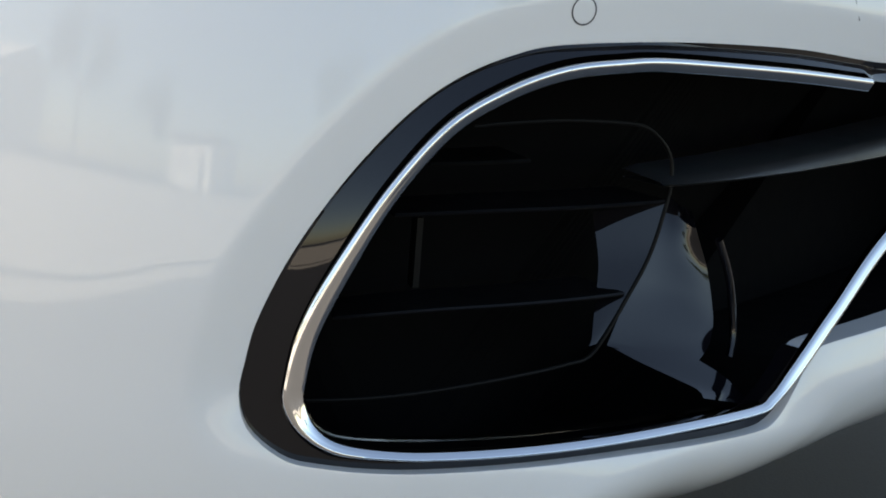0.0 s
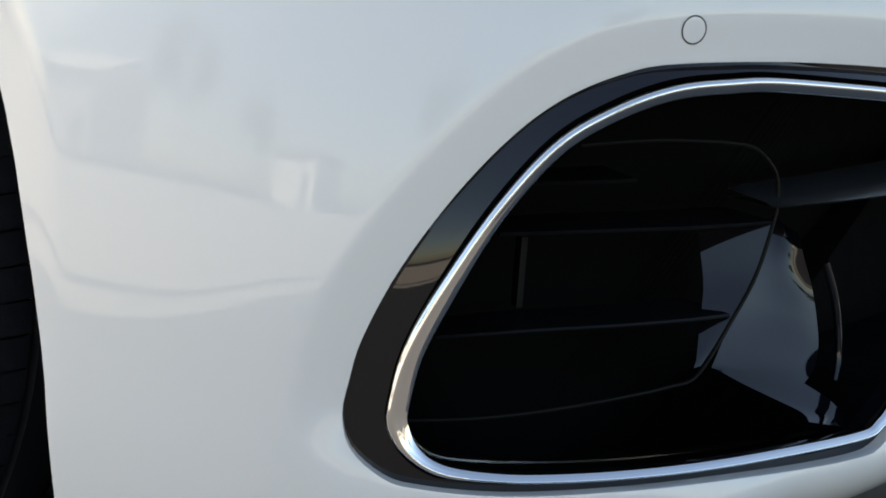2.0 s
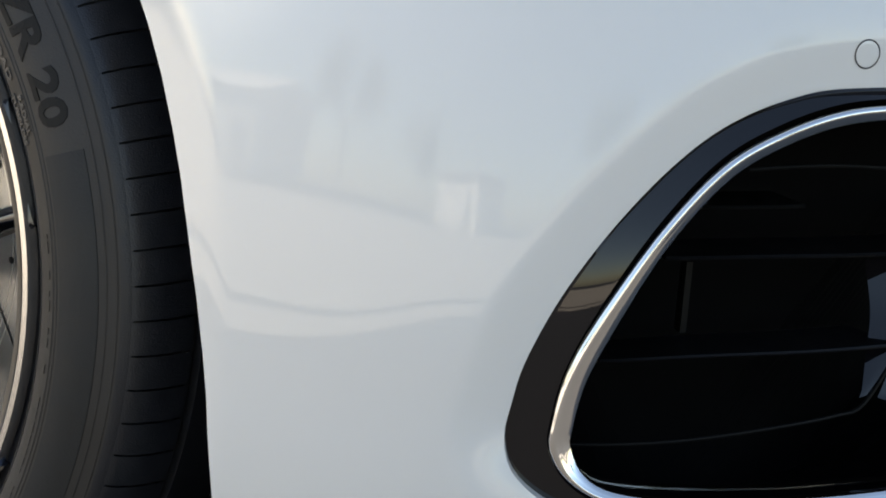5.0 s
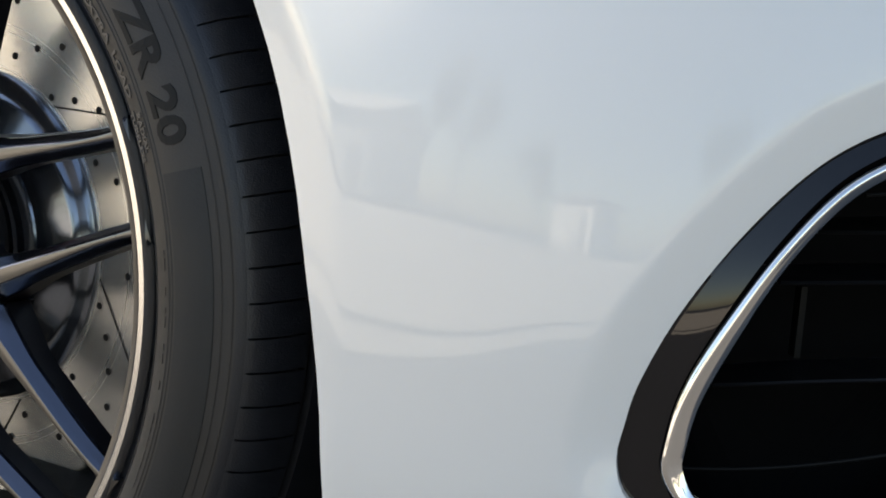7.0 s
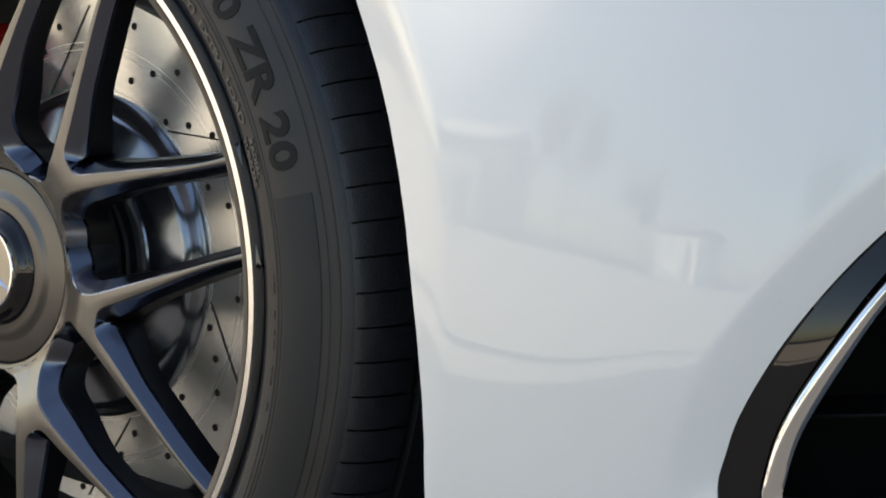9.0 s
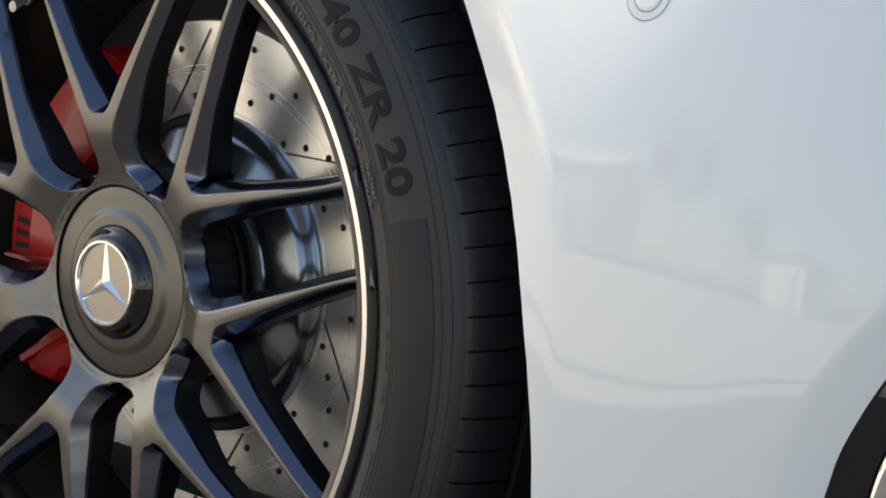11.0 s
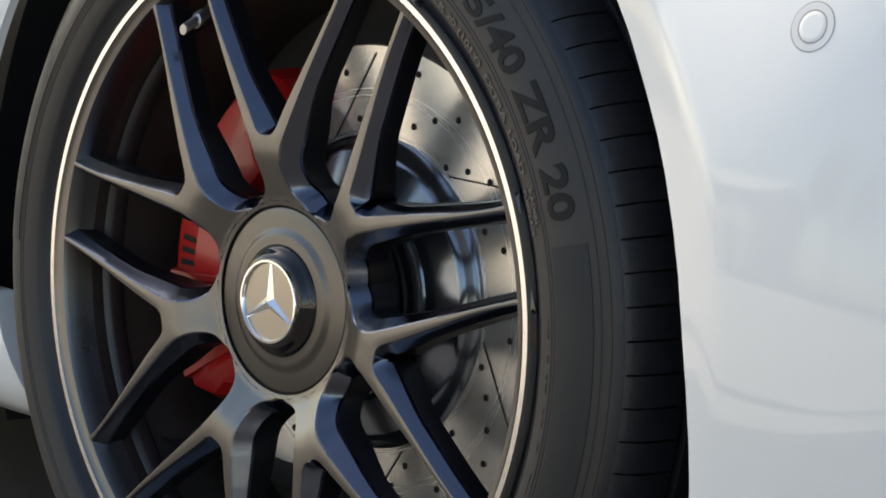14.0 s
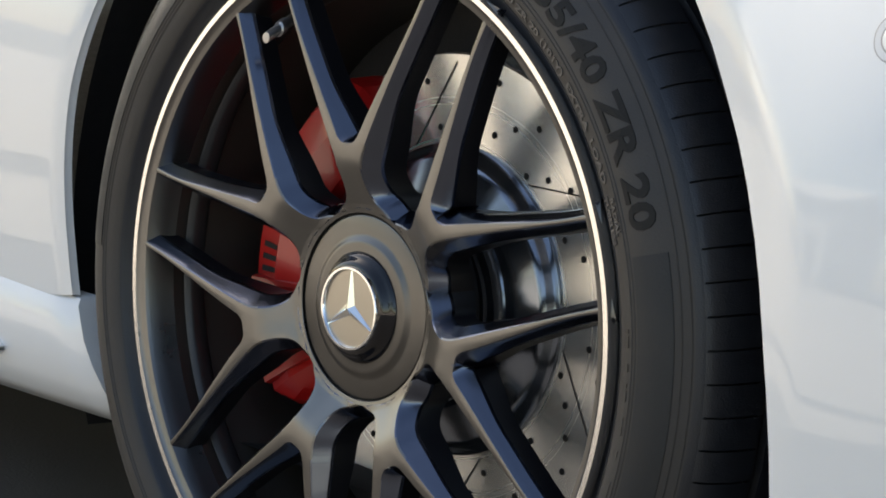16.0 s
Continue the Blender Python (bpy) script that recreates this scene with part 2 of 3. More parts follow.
def strip(uzw, profile, width=lambda p: 1.0):
    """A moulding laid along a path of (u, z, w) on the skin; profile: (across, proud) pairs, closed."""
    pts = [skin(*p) for p in uzw]
    out = [skin(p[0], p[1], p[2] - 0.02) - skin(p[0], p[1], p[2]) for p in uzw]
    rows = []
    for q, p, t, o in zip(uzw, pts, path_frames(pts), out):
        o = o.normalized()
        side_dir = t.cross(o).normalized() * width(q)
        rows.append([p + side_dir * a + o * b for a, b in profile])
    bm = loft(rows, close_v=True)
    return bm


def with_w(pts, w):
    return [(p[0], p[1], w) for p in pts]


# black surround and bright mouldings of the intake
OUT_PATH = smooth_curve([(1.33, 0.505), (1.27, 0.52), (1.18, 0.531), (1.106, 0.537), (1.010, 0.550), (0.902, 0.557), (0.814, 0.556), (0.774, 0.549), (0.737, 0.534), (0.706, 0.511), (0.675, 0.476), (0.648, 0.434), (0.630, 0.393), (0.624, 0.366), (0.622, 0.347),
                         (0.629, 0.328), (0.650, 0.313), (0.671, 0.309), (0.719, 0.307), (0.792, 0.309), (0.875, 0.311), (0.975, 0.311), (1.003, 0.315), (1.022, 0.330), (1.034, 0.342), (1.044, 0.353)], 240)
CHR_TOP = [(1.089, 0.524), (0.999, 0.535), (0.895, 0.544), (0.850, 0.544), (0.809, 0.540), (0.771, 0.528), (0.736, 0.508), (0.704, 0.472), (0.678, 0.428), (0.660, 0.388), (0.654, 0.354)]
CHR_LOW = [(0.655, 0.344), (0.664, 0.330), (0.683, 0.320), (0.717, 0.317), (0.751, 0.317), (0.826, 0.319), (0.913, 0.322), (0.986, 0.324), (1.000, 0.328), (1.018, 0.340), (1.062, 0.378), (1.116, 0.419), (1.21, 0.46), (1.27, 0.49)]
CHR = smooth_curve(CHR_TOP + CHR_LOW, 260)
surround = []
for p in OUT_PATH:
    near = CHR[np.argmin(np.hypot(CHR[:, 0] - p[0], CHR[:, 1] - p[1]))]
    if p[0] > 1.13:
        near = np.array([p[0], p[1] - 0.02])
    L = np.linalg.norm(near - p)
    near = p + (near - p) * max(0.45, 1 - 0.0068 / max(L, 1e-4))
    fv = 0.10 + 0.30 * step(0.70, 0.86, p[0]) * step(0.40, 0.46, p[1])
    deep = min(1.0, L / 0.03)
    up = step(0.41, 0.50, p[1]) * deep
    fold = 0.0030 * step(0.42, 0.50, p[1]) * deep
    cols = []
    for f in (0, 0.45 * fv, 0.93 * fv, fv, 1.08 * fv, 0.5 * (1 + fv), 0.94, 0.985, 1.0):
        q = p + (near - p) * f
        cols.append(skin(q[0], q[1], 0.0110 + fold * (f / fv if f < fv else (1 - f) / (1 - fv)) - 0.0034 * up * max(0, f - fv) / (1 - fv) + (0.0008 if f == 1.0 else 0)))
    surround.append([skin(p[0], p[1], 0.026)] + cols + [skin(near[0], near[1], 0.03)])
part("intake_surround", loft(surround), GLOSS, bumper, "gloss black intake surround", sharp=60)
part("chrome_moulding", strip(with_w(CHR, 0.006), [(0.0044, -0.005), (0.0044, 0.0014), (0.0040, 0.0024), (0.0030, 0.0033), (0.0018, 0.0036), (0.0008, 0.0034), (-0.0002, 0.0027), (-0.0010, 0.0025), (-0.0036, 0.0010), (-0.0044, 0.0002), (-0.0047, -0.0012), (-0.0047, -0.005)], lambda p: (1.0 + 0.35 * step(0.50, 0.40, p[1]) * step(0.72, 0.66, p[0])) * (1.0 - 0.38 * step(0.345, 0.322, p[1]))), CHROME, bumper, "polished chrome intake moulding", sharp=35)
LOW_EDGE = smooth_curve([(1.046, 0.3045), (0.9648, 0.3075), (0.8842, 0.3085), (0.8139, 0.3087), (0.7290, 0.3088), (0.6883, 0.3104), (0.6716, 0.3160), (0.6650, 0.3230)], 120)
part("inner_moulding", strip([(p[0], p[1] + 0.0035, 0.050) for p in LOW_EDGE], [(-0.0014, -0.004), (-0.0013, 0.0006), (-0.0004, 0.0013), (0.0008, 0.0010), (0.0014, -0.004)]), DARK_CHROME, bumper, "slim dark chrome inner moulding")

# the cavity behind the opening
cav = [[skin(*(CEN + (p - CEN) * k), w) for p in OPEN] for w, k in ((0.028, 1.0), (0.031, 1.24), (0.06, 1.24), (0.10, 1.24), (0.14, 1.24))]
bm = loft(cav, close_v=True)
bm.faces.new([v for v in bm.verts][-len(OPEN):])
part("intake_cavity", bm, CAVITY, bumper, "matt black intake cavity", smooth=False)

DUCT = smooth_curve([(0.786, 0.496), (0.815, 0.498), (0.865, 0.499), (0.919, 0.496), (0.947, 0.491), (0.968, 0.475), (0.971, 0.457), (0.967, 0.443), (0.953, 0.411), (0.934, 0.385), (0.906, 0.351), (0.880, 0.345), (0.830, 0.340), (0.736, 0.331), (0.663, 0.326)], 90)
tube = [(0.0013 * math.cos(a), 0.0013 * math.sin(a)) for a in np.linspace(0, 2 * math.pi, 8, endpoint=False)]
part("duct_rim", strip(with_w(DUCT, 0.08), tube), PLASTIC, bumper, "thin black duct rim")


def blade(pts, w0, w1, thick, name, mat):
    path = smooth_curve(pts, 30)
    rows = []
    for p in path:
        rows.append([skin(p[0], p[1] + dz, w) for dz, w in ((thick, w0 + 0.001), (0, w0), (-thick, w0 + 0.001), (-thick, w1), (thick, w1))])
    part(name, loft(rows, close_v=True), mat, bumper)


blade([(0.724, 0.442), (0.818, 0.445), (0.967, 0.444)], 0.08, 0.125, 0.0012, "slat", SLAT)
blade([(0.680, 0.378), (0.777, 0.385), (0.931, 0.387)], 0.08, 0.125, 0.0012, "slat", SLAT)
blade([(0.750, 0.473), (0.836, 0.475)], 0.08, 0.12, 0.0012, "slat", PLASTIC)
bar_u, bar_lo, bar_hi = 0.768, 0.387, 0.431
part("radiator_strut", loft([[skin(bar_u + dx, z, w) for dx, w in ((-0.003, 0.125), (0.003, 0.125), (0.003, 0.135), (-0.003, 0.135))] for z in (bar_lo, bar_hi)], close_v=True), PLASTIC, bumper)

# gloss vane between duct and grille: leans back, then runs out into a pointed foot
V_LEFT = smooth_curve([(1.004, 0.4400, 0.107), (1.000, 0.4360, 0.105), (0.972, 0.406, 0.095), (0.941, 0.383, 0.086), (0.914, 0.356, 0.076)], 40)
V_RIGHT = smooth_curve([(1.0063, 0.4330, 0.088), (1.0099, 0.4168, 0.084), (1.0181, 0.3943, 0.080), (1.0189, 0.3656, 0.072), (1.0121, 0.3524, 0.067), (1.0041, 0.3465, 0.064), (0.9976, 0.3440, 0.062), (0.9916, 0.3422, 0.060)], 40)
F_LEFT = smooth_curve([(0.9145, 0.3565, 0.076), (0.9359, 0.3461, 0.066), (0.9589, 0.3361, 0.055), (0.9754, 0.3283, 0.046), (0.9747, 0.3243, 0.040)], 20)
F_RIGHT = smooth_curve([(0.9916, 0.3422, 0.060), (1.0068, 0.3326, 0.050), (1.0133, 0.3243, 0.042), (1.0170, 0.3185, 0.036), (1.0174, 0.3159, 0.034)], 20)
vane = []
for a, b in list(zip(V_LEFT, V_RIGHT)) + list(zip(F_LEFT, F_RIGHT))[1:]:
    hollow = 0.003 * step(0.345, 0.375, b[1])
    vane.append([skin(*(a + (b - a) * g + np.array((0, 0, hollow * math.sin(math.pi * g))))) for g in np.linspace(0, 1, 12)])
part("intake_vane", loft(vane), GLOSS, bumper, "gloss black curved intake vane")
part("vane_rim", strip(smooth_curve([(1.0165, 0.4169, 0.072), (1.0274, 0.3956, 0.070), (1.0358, 0.3721, 0.069), (1.0381, 0.3530, 0.067), (1.0327, 0.3383, 0.064)], 40), [(0.0028 * math.cos(q), 0.0028 * math.sin(q)) for q in np.linspace(0, 2 * math.pi, 10, endpoint=False)]), GLOSS, bumper, "gloss black rounded vane edge")
blade_rows = []
for u, lo, hi in ((0.955, 0.4560, 0.4580), (0.972, 0.4553, 0.4605), (1.035, 0.4544, 0.4615), (1.107, 0.4533, 0.4630), (1.190, 0.4523, 0.4640), (1.254, 0.4511, 0.4645), (1.40, 0.449, 0.464)):
    blade_rows.append([skin(u, z, w) for z, w in ((lo - 0.001, 0.110), (lo, 0.0720), (lo + 0.0015, 0.0700), (0.5 * (lo + hi), 0.0710), (hi - 0.001, 0.0745), (hi, 0.0760), (hi + 0.002, 0.110))])
part("grille_blade", loft(blade_rows), BLADE, bumper, "satin dark grey grille blade", sharp=50)
part("panel_gap", strip(smooth_curve([(1.060, 0.640, 0.0), (1.0660, 0.600, 0.0), (1.0690, 0.579, 0.0002), (1.0735, 0.566, recess(1.0735, 0.566))], 40), [(0.0004 * math.cos(q), 0.0004 * math.sin(q)) for q in np.linspace(0, 2 * math.pi, 6, endpoint=False)]), SENSOR_GAP, bumper, "thin gap between bumper panels")
wall = []
for a in smooth_curve([(0.968, 0.443, 0.081), (0.954, 0.411, 0.081), (0.935, 0.385, 0.081), (0.915, 0.357, 0.081)], 20):
    reach = 0.010 + 0.33 * max(0, a[1] - 0.36)
    wall.append([skin(a[0] - reach * g, a[1] - 0.28 * reach * g, a[2] + 0.77 * reach * g + 0.12 * (a[1] - 0.40) * g) for g in np.linspace(0, 1, 8)])
part("duct_wall", loft(wall), GLOSS, bumper, "gloss black duct wall")

# round sensor caps


def sensor(u, z, r, rings, label):
    """A flush round cap set in flush rings: (inner, outer, height, material) in cap radii."""
    nrm = (skin(u, z, -0.01) - skin(u, z)).normalized()
    e_u, e_z = (skin(u + 0.002, z) - skin(u - 0.002, z)) / 0.004, (skin(u, z + 0.002) - skin(u, z - 0.002)) / 0.004
    f1 = e_u.normalized()
    f2 = nrm.cross(f1).normalized()
    to_uz = np.linalg.inv(np.array([[e_u.dot(f1), e_z.dot(f1)], [e_u.dot(f2), e_z.dot(f2)]]))

    def at(k, a, h):
        du, dz = (to_uz @ np.array([r * k * math.cos(a), r * k * math.sin(a)])).tolist()
        p = skin(u + du, z + dz, recess(u + du, z + dz))
        hit = bumper_tree.ray_cast(p + nrm * 0.01, -nrm)[0]
        return (hit or p) + nrm * h
    angs = np.linspace(0, 2 * math.pi, 48, endpoint=False)
    bm = loft([[at(k, a, h) for k, h in ((1.0, -0.001), (1.0, 0.0002), (0.97, 0.0003), (0.7, 0.0003), (0.35, 0.0003), (0.001, 0.0003))] for a in angs], close_u=True)
    cap = part("parking_sensor", bm, PAINT, bumper, label)
    for k0, k1, h0, h1, mat in rings:
        part("sensor_ring", loft([[at(k0, a, h0), at(k1, a, h1)] for a in angs], close_u=True), mat, cap)


sensor(0.822, 0.576, 0.0078, [(0.98, 1.11, 0.0003, 0.0003, SENSOR_GAP)], "round white parking sensor")
BEZEL = material("pale_bezel", (0.66, 0.67, 0.68), 0.35, 0.0, 0.5)
BEZEL_LINE = material("grey_bezel_edge", (0.34, 0.33, 0.33), 0.5)
sensor(0.4485, 0.6246, 0.0093, [(0.98, 1.13, 0.0002, 0.0002, BEZEL_LINE), (1.13, 1.58, 0.0002, 0.0002, BEZEL), (1.58, 1.67, 0.0002, 0.0001, BEZEL_LINE)], "round white parking sensor in a pale bezel")

# fender over and behind the wheel, sill, trim
def side_y(x):
    return -0.02 + 0.045 * step(0.30, -0.35, x)


rows = []
for deg in np.linspace(46, 193.2, 96):
    a = radians(deg)
    edge = float(np.interp(deg, (46, 75, 100, 130, 150, 158, 168, 178, 188, 194), (0.3895, 0.397, 0.407, 0.422, 0.4385, 0.4410, 0.4340, 0.4220, 0.4080, 0.4020)))
    line = []
    for k in (0, 0.003, 0.007, 0.013, 0.021, 0.032, 0.044, 0.075, 0.13, 0.22, 0.36):
        r = edge + k
        x, z = r * math.cos(a), ARCH_Z + r * math.sin(a)
        q = max(0, 0.044 - k) * step(130, 70, deg) + max(0, 0.012 - k)
        line.append((x, side_y(x) + 0.25 * q + 0.6 * max(0, z - 0.38) ** 2, z))
    rows.append([(line[0][0] + 0.002, line[0][1] + 0.007, line[0][2])] + [(line[0][0], line[0][1] + 0.002, line[0][2])] + line)
part("fender", loft(rows), PAINT, car, "white painted front fender behind the wheel")
rows = []
for f in np.r_[np.linspace(0, 0.9, 20), np.linspace(0.92, 1, 8)]:
    row = []
    for dy, z0, xe in ((0.02, 0.2575, -0.386), (0.003, 0.256, -0.385), (-0.002, 0.250, -0.381), (-0.006, 0.225, -0.363), (-0.006, 0.205, -0.347), (-0.002, 0.185, -0.332), (0.006, 0.168, -0.322), (0.020, 0.155, -0.318), (0.06, 0.150, -0.322), (0.14, 0.150, -0.33)):
        x = -1.5 + (xe + 1.5) * f
        z = z0 + 0.09 * (x + 0.338) * (0.4 if z0 > 0.24 else 1.0)
        row.append((x, 0.025 + dy + 0.004 * step(0.97, 1, f), max(0.06, z)))
    rows.append(row)
rows.append([(q[0] + 0.002, q[1] + 0.035, q[2]) for q in rows[-1]])
part("side_sill", loft(rows), PAINT, car, "white painted side sill")
rows = [[(x, side_y(x) - 0.008 + dy, 0.186 + dz * k) for dy, dz in ((0.006, -0.011), (-0.003, -0.008), (-0.006, 0), (-0.003, 0.008), (0.006, 0.011))] for x, k in ((-1.3, 1), (-0.52, 1), (-0.50, 0.95), (-0.485, 0.7), (-0.478, 0.2))]
part("sill_trim", loft(rows), CHROME, car, "chrome sill trim strip")
part("wheel_arch_liner", lathe([(0.446, 0.058), (0.455, 0.12), (0.455, 0.42), (0.0, 0.42)], 60, radians(-28), radians(208)), WELL, car, "black wheel arch liner", smooth=False)
bm = loft([[(x, y, z) for x, z in ((0.55, 0.21), (-0.42, 0.17), (-3.4, 0.17))] for y in (0.06, 1.75)])
part("underbody", bm, WELL, car, "black underbody", smooth=False)
# upper body: hood, cabin and far side, closing the car above and behind
SECT = [(0.80, 0.34, 0.735, 0.75), (0.66, 0.12, 0.74, 0.79), (0.40, 0.03, 0.80, 0.90), (0.0, 0.0, 0.88, 0.98), (-0.5, 0.02, 0.92, 1.05), (-0.9, 0.03, 0.95, 1.12), (-1.7, 0.06, 0.97, 1.45), (-2.8, 0.08, 0.98, 1.43), (-3.6, 0.06, 0.98, 1.12), (-4.1, 0.20, 0.85, 0.95)]
rows = []
for x, y0, zs, zt in SECT:
    y1 = 1.86 - y0
    in_ = 0.32 if zt > 1.2 else 0.16
    half = [(y0 + 0.035, 0.70 if x > -0.7 else 0.30), (y0 + 0.02, max(0.71, zs - 0.12)), (y0 + 0.06, zs), (y0 + in_, zt - 0.05), (y0 + in_ + 0.15, zt)]
    rows.append([(x, y, z) for y, z in half] + [(x, 0.93, zt + 0.02)] + [(x, 1.86 - y, z) for y, z in reversed(half)] + [(x, y1 - 0.03, 0.20)])
part("upper_body", loft(rows), PAINT, car, "white painted hood and cabin")

# ---- wheel ----
wheel = part("wheel", lathe([(0.2700, 0.0085), (0.2706, 0.001), (0.2697, -0.0012), (0.2655, -0.0012)], 200), MACHINED, car, "dark grey cross-spoke wheel with bright machined edge")
part("rim_barrel", lathe([(0.2655, -0.0010), (0.2642, 0.0004), (0.2605, 0.0016), (0.2575, 0.0026), (0.2560, 0.0060), (0.2535, 0.016), (0.2500, 0.026)], 160), WHEEL, wheel)
# rim turns to the darker barrel colour from y = 0.026 inwards
part("rim_inside", lathe([(0.2500, 0.026), (0.2475, 0.040), (0.2440, 0.060), (0.2350, 0.075), (0.2300, 0.12), (0.2330, 0.23)], 160), BARREL, wheel, "dark rim inside")
part("barrel_ridge", lathe([(0.2462, 0.034), (0.2425, 0.0370), (0.2418, 0.0400), (0.2415, 0.0490), (0.2440, 0.053)], 160), RIDGE, wheel, "raised ridge inside the rim")
TYRE = [(0.2600, 0.014), (0.2725, 0.0120), (0.2770, 0.0090), (0.2800, 0.0050), (0.2822, 0.0010), (0.2840, -0.0030), (0.2862, -0.0052), (0.2950, -0.0078), (0.3030, -0.0085), (0.3100, -0.0076), (0.3165, -0.0053), (0.3220, -0.0020), (0.3262, 0.0012), (0.3300, 0.0042), (0.3335, 0.0070), (0.3372, 0.0100), (0.3385, 0.0106), (0.3396, 0.0125), (0.3400, 0.0160), (0.3405, 0.0220), (0.3425, 0.0300), (0.3445, 0.040), (0.3455, 0.06), (0.3460, 0.235), (0.335, 0.262), (0.26, 0.25)]
part("tyre", lathe(TYRE, 240), RUBBER, wheel, "black low-profile tyre with moulded lettering")
# bead ring in the darker tread rubber
part("bead_ring", lathe([(0.2685, 0.0100), (0.2725, 0.0085), (0.2765, 0.0066), (0.2796, 0.0030), (0.2818, -0.0006), (0.2832, -0.0034), (0.2842, -0.0040), (0.2846, -0.0034)], 200), TREAD, wheel, "black tyre bead")
N_BLOCK = 97
da = 2 * math.pi / N_BLOCK
prof = [(0.3395, 0.0128), (0.3432, 0.0152), (0.3462, 0.0196), (0.3488, 0.0250), (0.3508, 0.031), (0.3526, 0.039), (0.3540, 0.049), (0.3548, 0.060), (0.3548, 0.0615), (0.348, 0.062)]
blk = lathe(prof, 5, -da * 0.468, da * 0.468)
blk_ob = part("tread_block", blk, TREAD, wheel)
me = blk_ob.data
for i in range(N_BLOCK):
    ob = blk_ob if i == 0 else new("tread_block", me)
    ob.parent = wheel
    ob.matrix_basis = Matrix.Translation((0, 0, HZ)) @ Matrix.Rotation(-i * da, 4, "Y") @ Matrix.Translation((0, 0, -HZ))
part("tread_shoulder", lathe([(0.3378, 0.0102), (0.3398, 0.0114), (0.3426, 0.0146), (0.3436, 0.0162), (0.3425, 0.0185)], 240), TREAD, wheel, "smooth dark tread shoulder")
for y0, y1 in ((0.070, 0.118), (0.128, 0.176), (0.186, 0.235)):
    part("tread_rib", lathe([(0.349, y0), (0.3545, y0 + 0.001), (0.3558, (y0 + y1) / 2), (0.3545, y1 - 0.001), (0.349, y1)], 160), TREAD, wheel)

# spokes: half outline mirrored; along = out from the axle, across = sideways
STEM = radians(46.6)


DISH_R = (0.060, 0.0705, 0.0735, 0.078, 0.084, 0.101, 0.106, 0.111, 0.118, 0.127, 0.150, 0.180, 0.215, 0.250, 0.270)
DISH_Y = (0.0240, 0.0230, 0.0153, 0.0142, 0.0108, 0.0018, -0.0002, -0.0014, -0.0021, -0.0025, -0.0024, -0.0015, 0.0001, 0.0022, 0.0034)


def dish(r):
    """Depth of the spokes' face: a sunk hub, a sloping facet, then a nearly flat outer face."""
    return float(np.interp(r, DISH_R, DISH_Y))


def half_rows():
    outer = smooth_curve([(0.056, 0.0270), (0.0640, 0.0305), (0.0680, 0.0300), (0.0730, 0.0252), (0.0775, 0.0192), (0.0830, 0.0150), (0.0905, 0.0129), (0.0990, 0.0126), (0.108, 0.0139), (0.116, 0.0163), (0.128, 0.0222), (0.150, 0.0338), (0.1765, 0.0480), (0.216, 0.0696), (0.2400, 0.0824), (0.2475, 0.0870), (0.2540, 0.0935)], 96)
    inner = smooth_curve([(0.056, 0.0), (0.072, 0.0), (0.088, 0.0), (0.105, 0.0), (0.1235, 0.0), (0.1243, 0.0042), (0.1268, 0.0088), (0.1320, 0.0131), (0.146, 0.0216), (0.175, 0.0402), (0.2065, 0.0602), (0.2300, 0.0734), (0.2470, 0.0812), (0.2540, 0.0828), (0.2615, 0.0810)], 96)
    return outer, inner


def spoke_mesh(mirror):
    """Half a spoke: crowned face, sloping shoulder, steep wall."""
    outer, inner = half_rows()
    rows = []
    along = np.gradient(np.array([p[:2] for p in outer]), axis=0)
    along /= np.linalg.norm(along, axis=1)[:, None]
    for (ao, co), (ai, ci), (ta, tc) in zip(outer, inner, along):
        row = []
        v = np.array([ai - ao, ci - co])
        out2 = -v / np.linalg.norm(v)
        k = 1.0 - step(0.115, 0.17, ao)
        sh, ss = 0.0075 + 0.0045 * k, 0.0050 + 0.0034 * k
        wh, ws = 0.0260 + 0.0110 * k, ss + 0.0020
        slope = ((wh, ws), (0.6 * wh + 0.4 * sh, 0.5 * (ws + ss)), (sh + 0.0035, ss + 0.0012), (sh + 0.0010, ss + 0.0003), (sh, ss - 0.0004), (0.55 * sh, 0.55 * ss), (0.0008, 0.0007))
        base = dish(math.hypot(ao, co))
        for back, spread in slope:
            p = np.array([ao, co]) + np.array([-tc, ta]) * spread
            row.append((p[0], p[1], base + back))
        arm = min(1.0, ci / 0.02)
        for f in (0.04, 0.12, 0.34, 0.5, 0.66, 0.88, 0.96):
            p = np.array([ao, co]) + v * f
            crown = 0.0004 * max(0, 1 - 2 * f) ** 2 + 0.0004 * arm * max(0, 2 * f - 1) ** 2
            row.append((p[0], p[1], dish(np.linalg.norm(p)) + crown - 0.0004))
        base = dish(math.hypot(ai, ci))
        if ci < 1e-4:
            row.append((ai, 0.0, base - 0.0004))
            row += [(ai, 0.0, base - 0.0004)] * len(slope)
        else:
            row.append((ai, ci, base + 0.0001))
            for back, spread in reversed(slope):
                p = np.array([ai, ci]) - out2 * spread
                q = max(0, p[1])
                row.append((p[0] + (0.6 * (q - p[1])), q, base + back))
        rows.append([(x, c * mirror, d) for x, c, d in row])
    return rows


bm = loft(spoke_mesh(1))
loft(spoke_mesh(-1), bm=bm)
bmesh.ops.remove_doubles(bm, verts=bm.verts[:], dist=1e-5)
bmesh.ops.dissolve_degenerate(bm, edges=bm.edges[:], dist=1e-6)
for v in bm.verts:
    a, c, d = v.co
    v.co = (a, d, HZ + c)
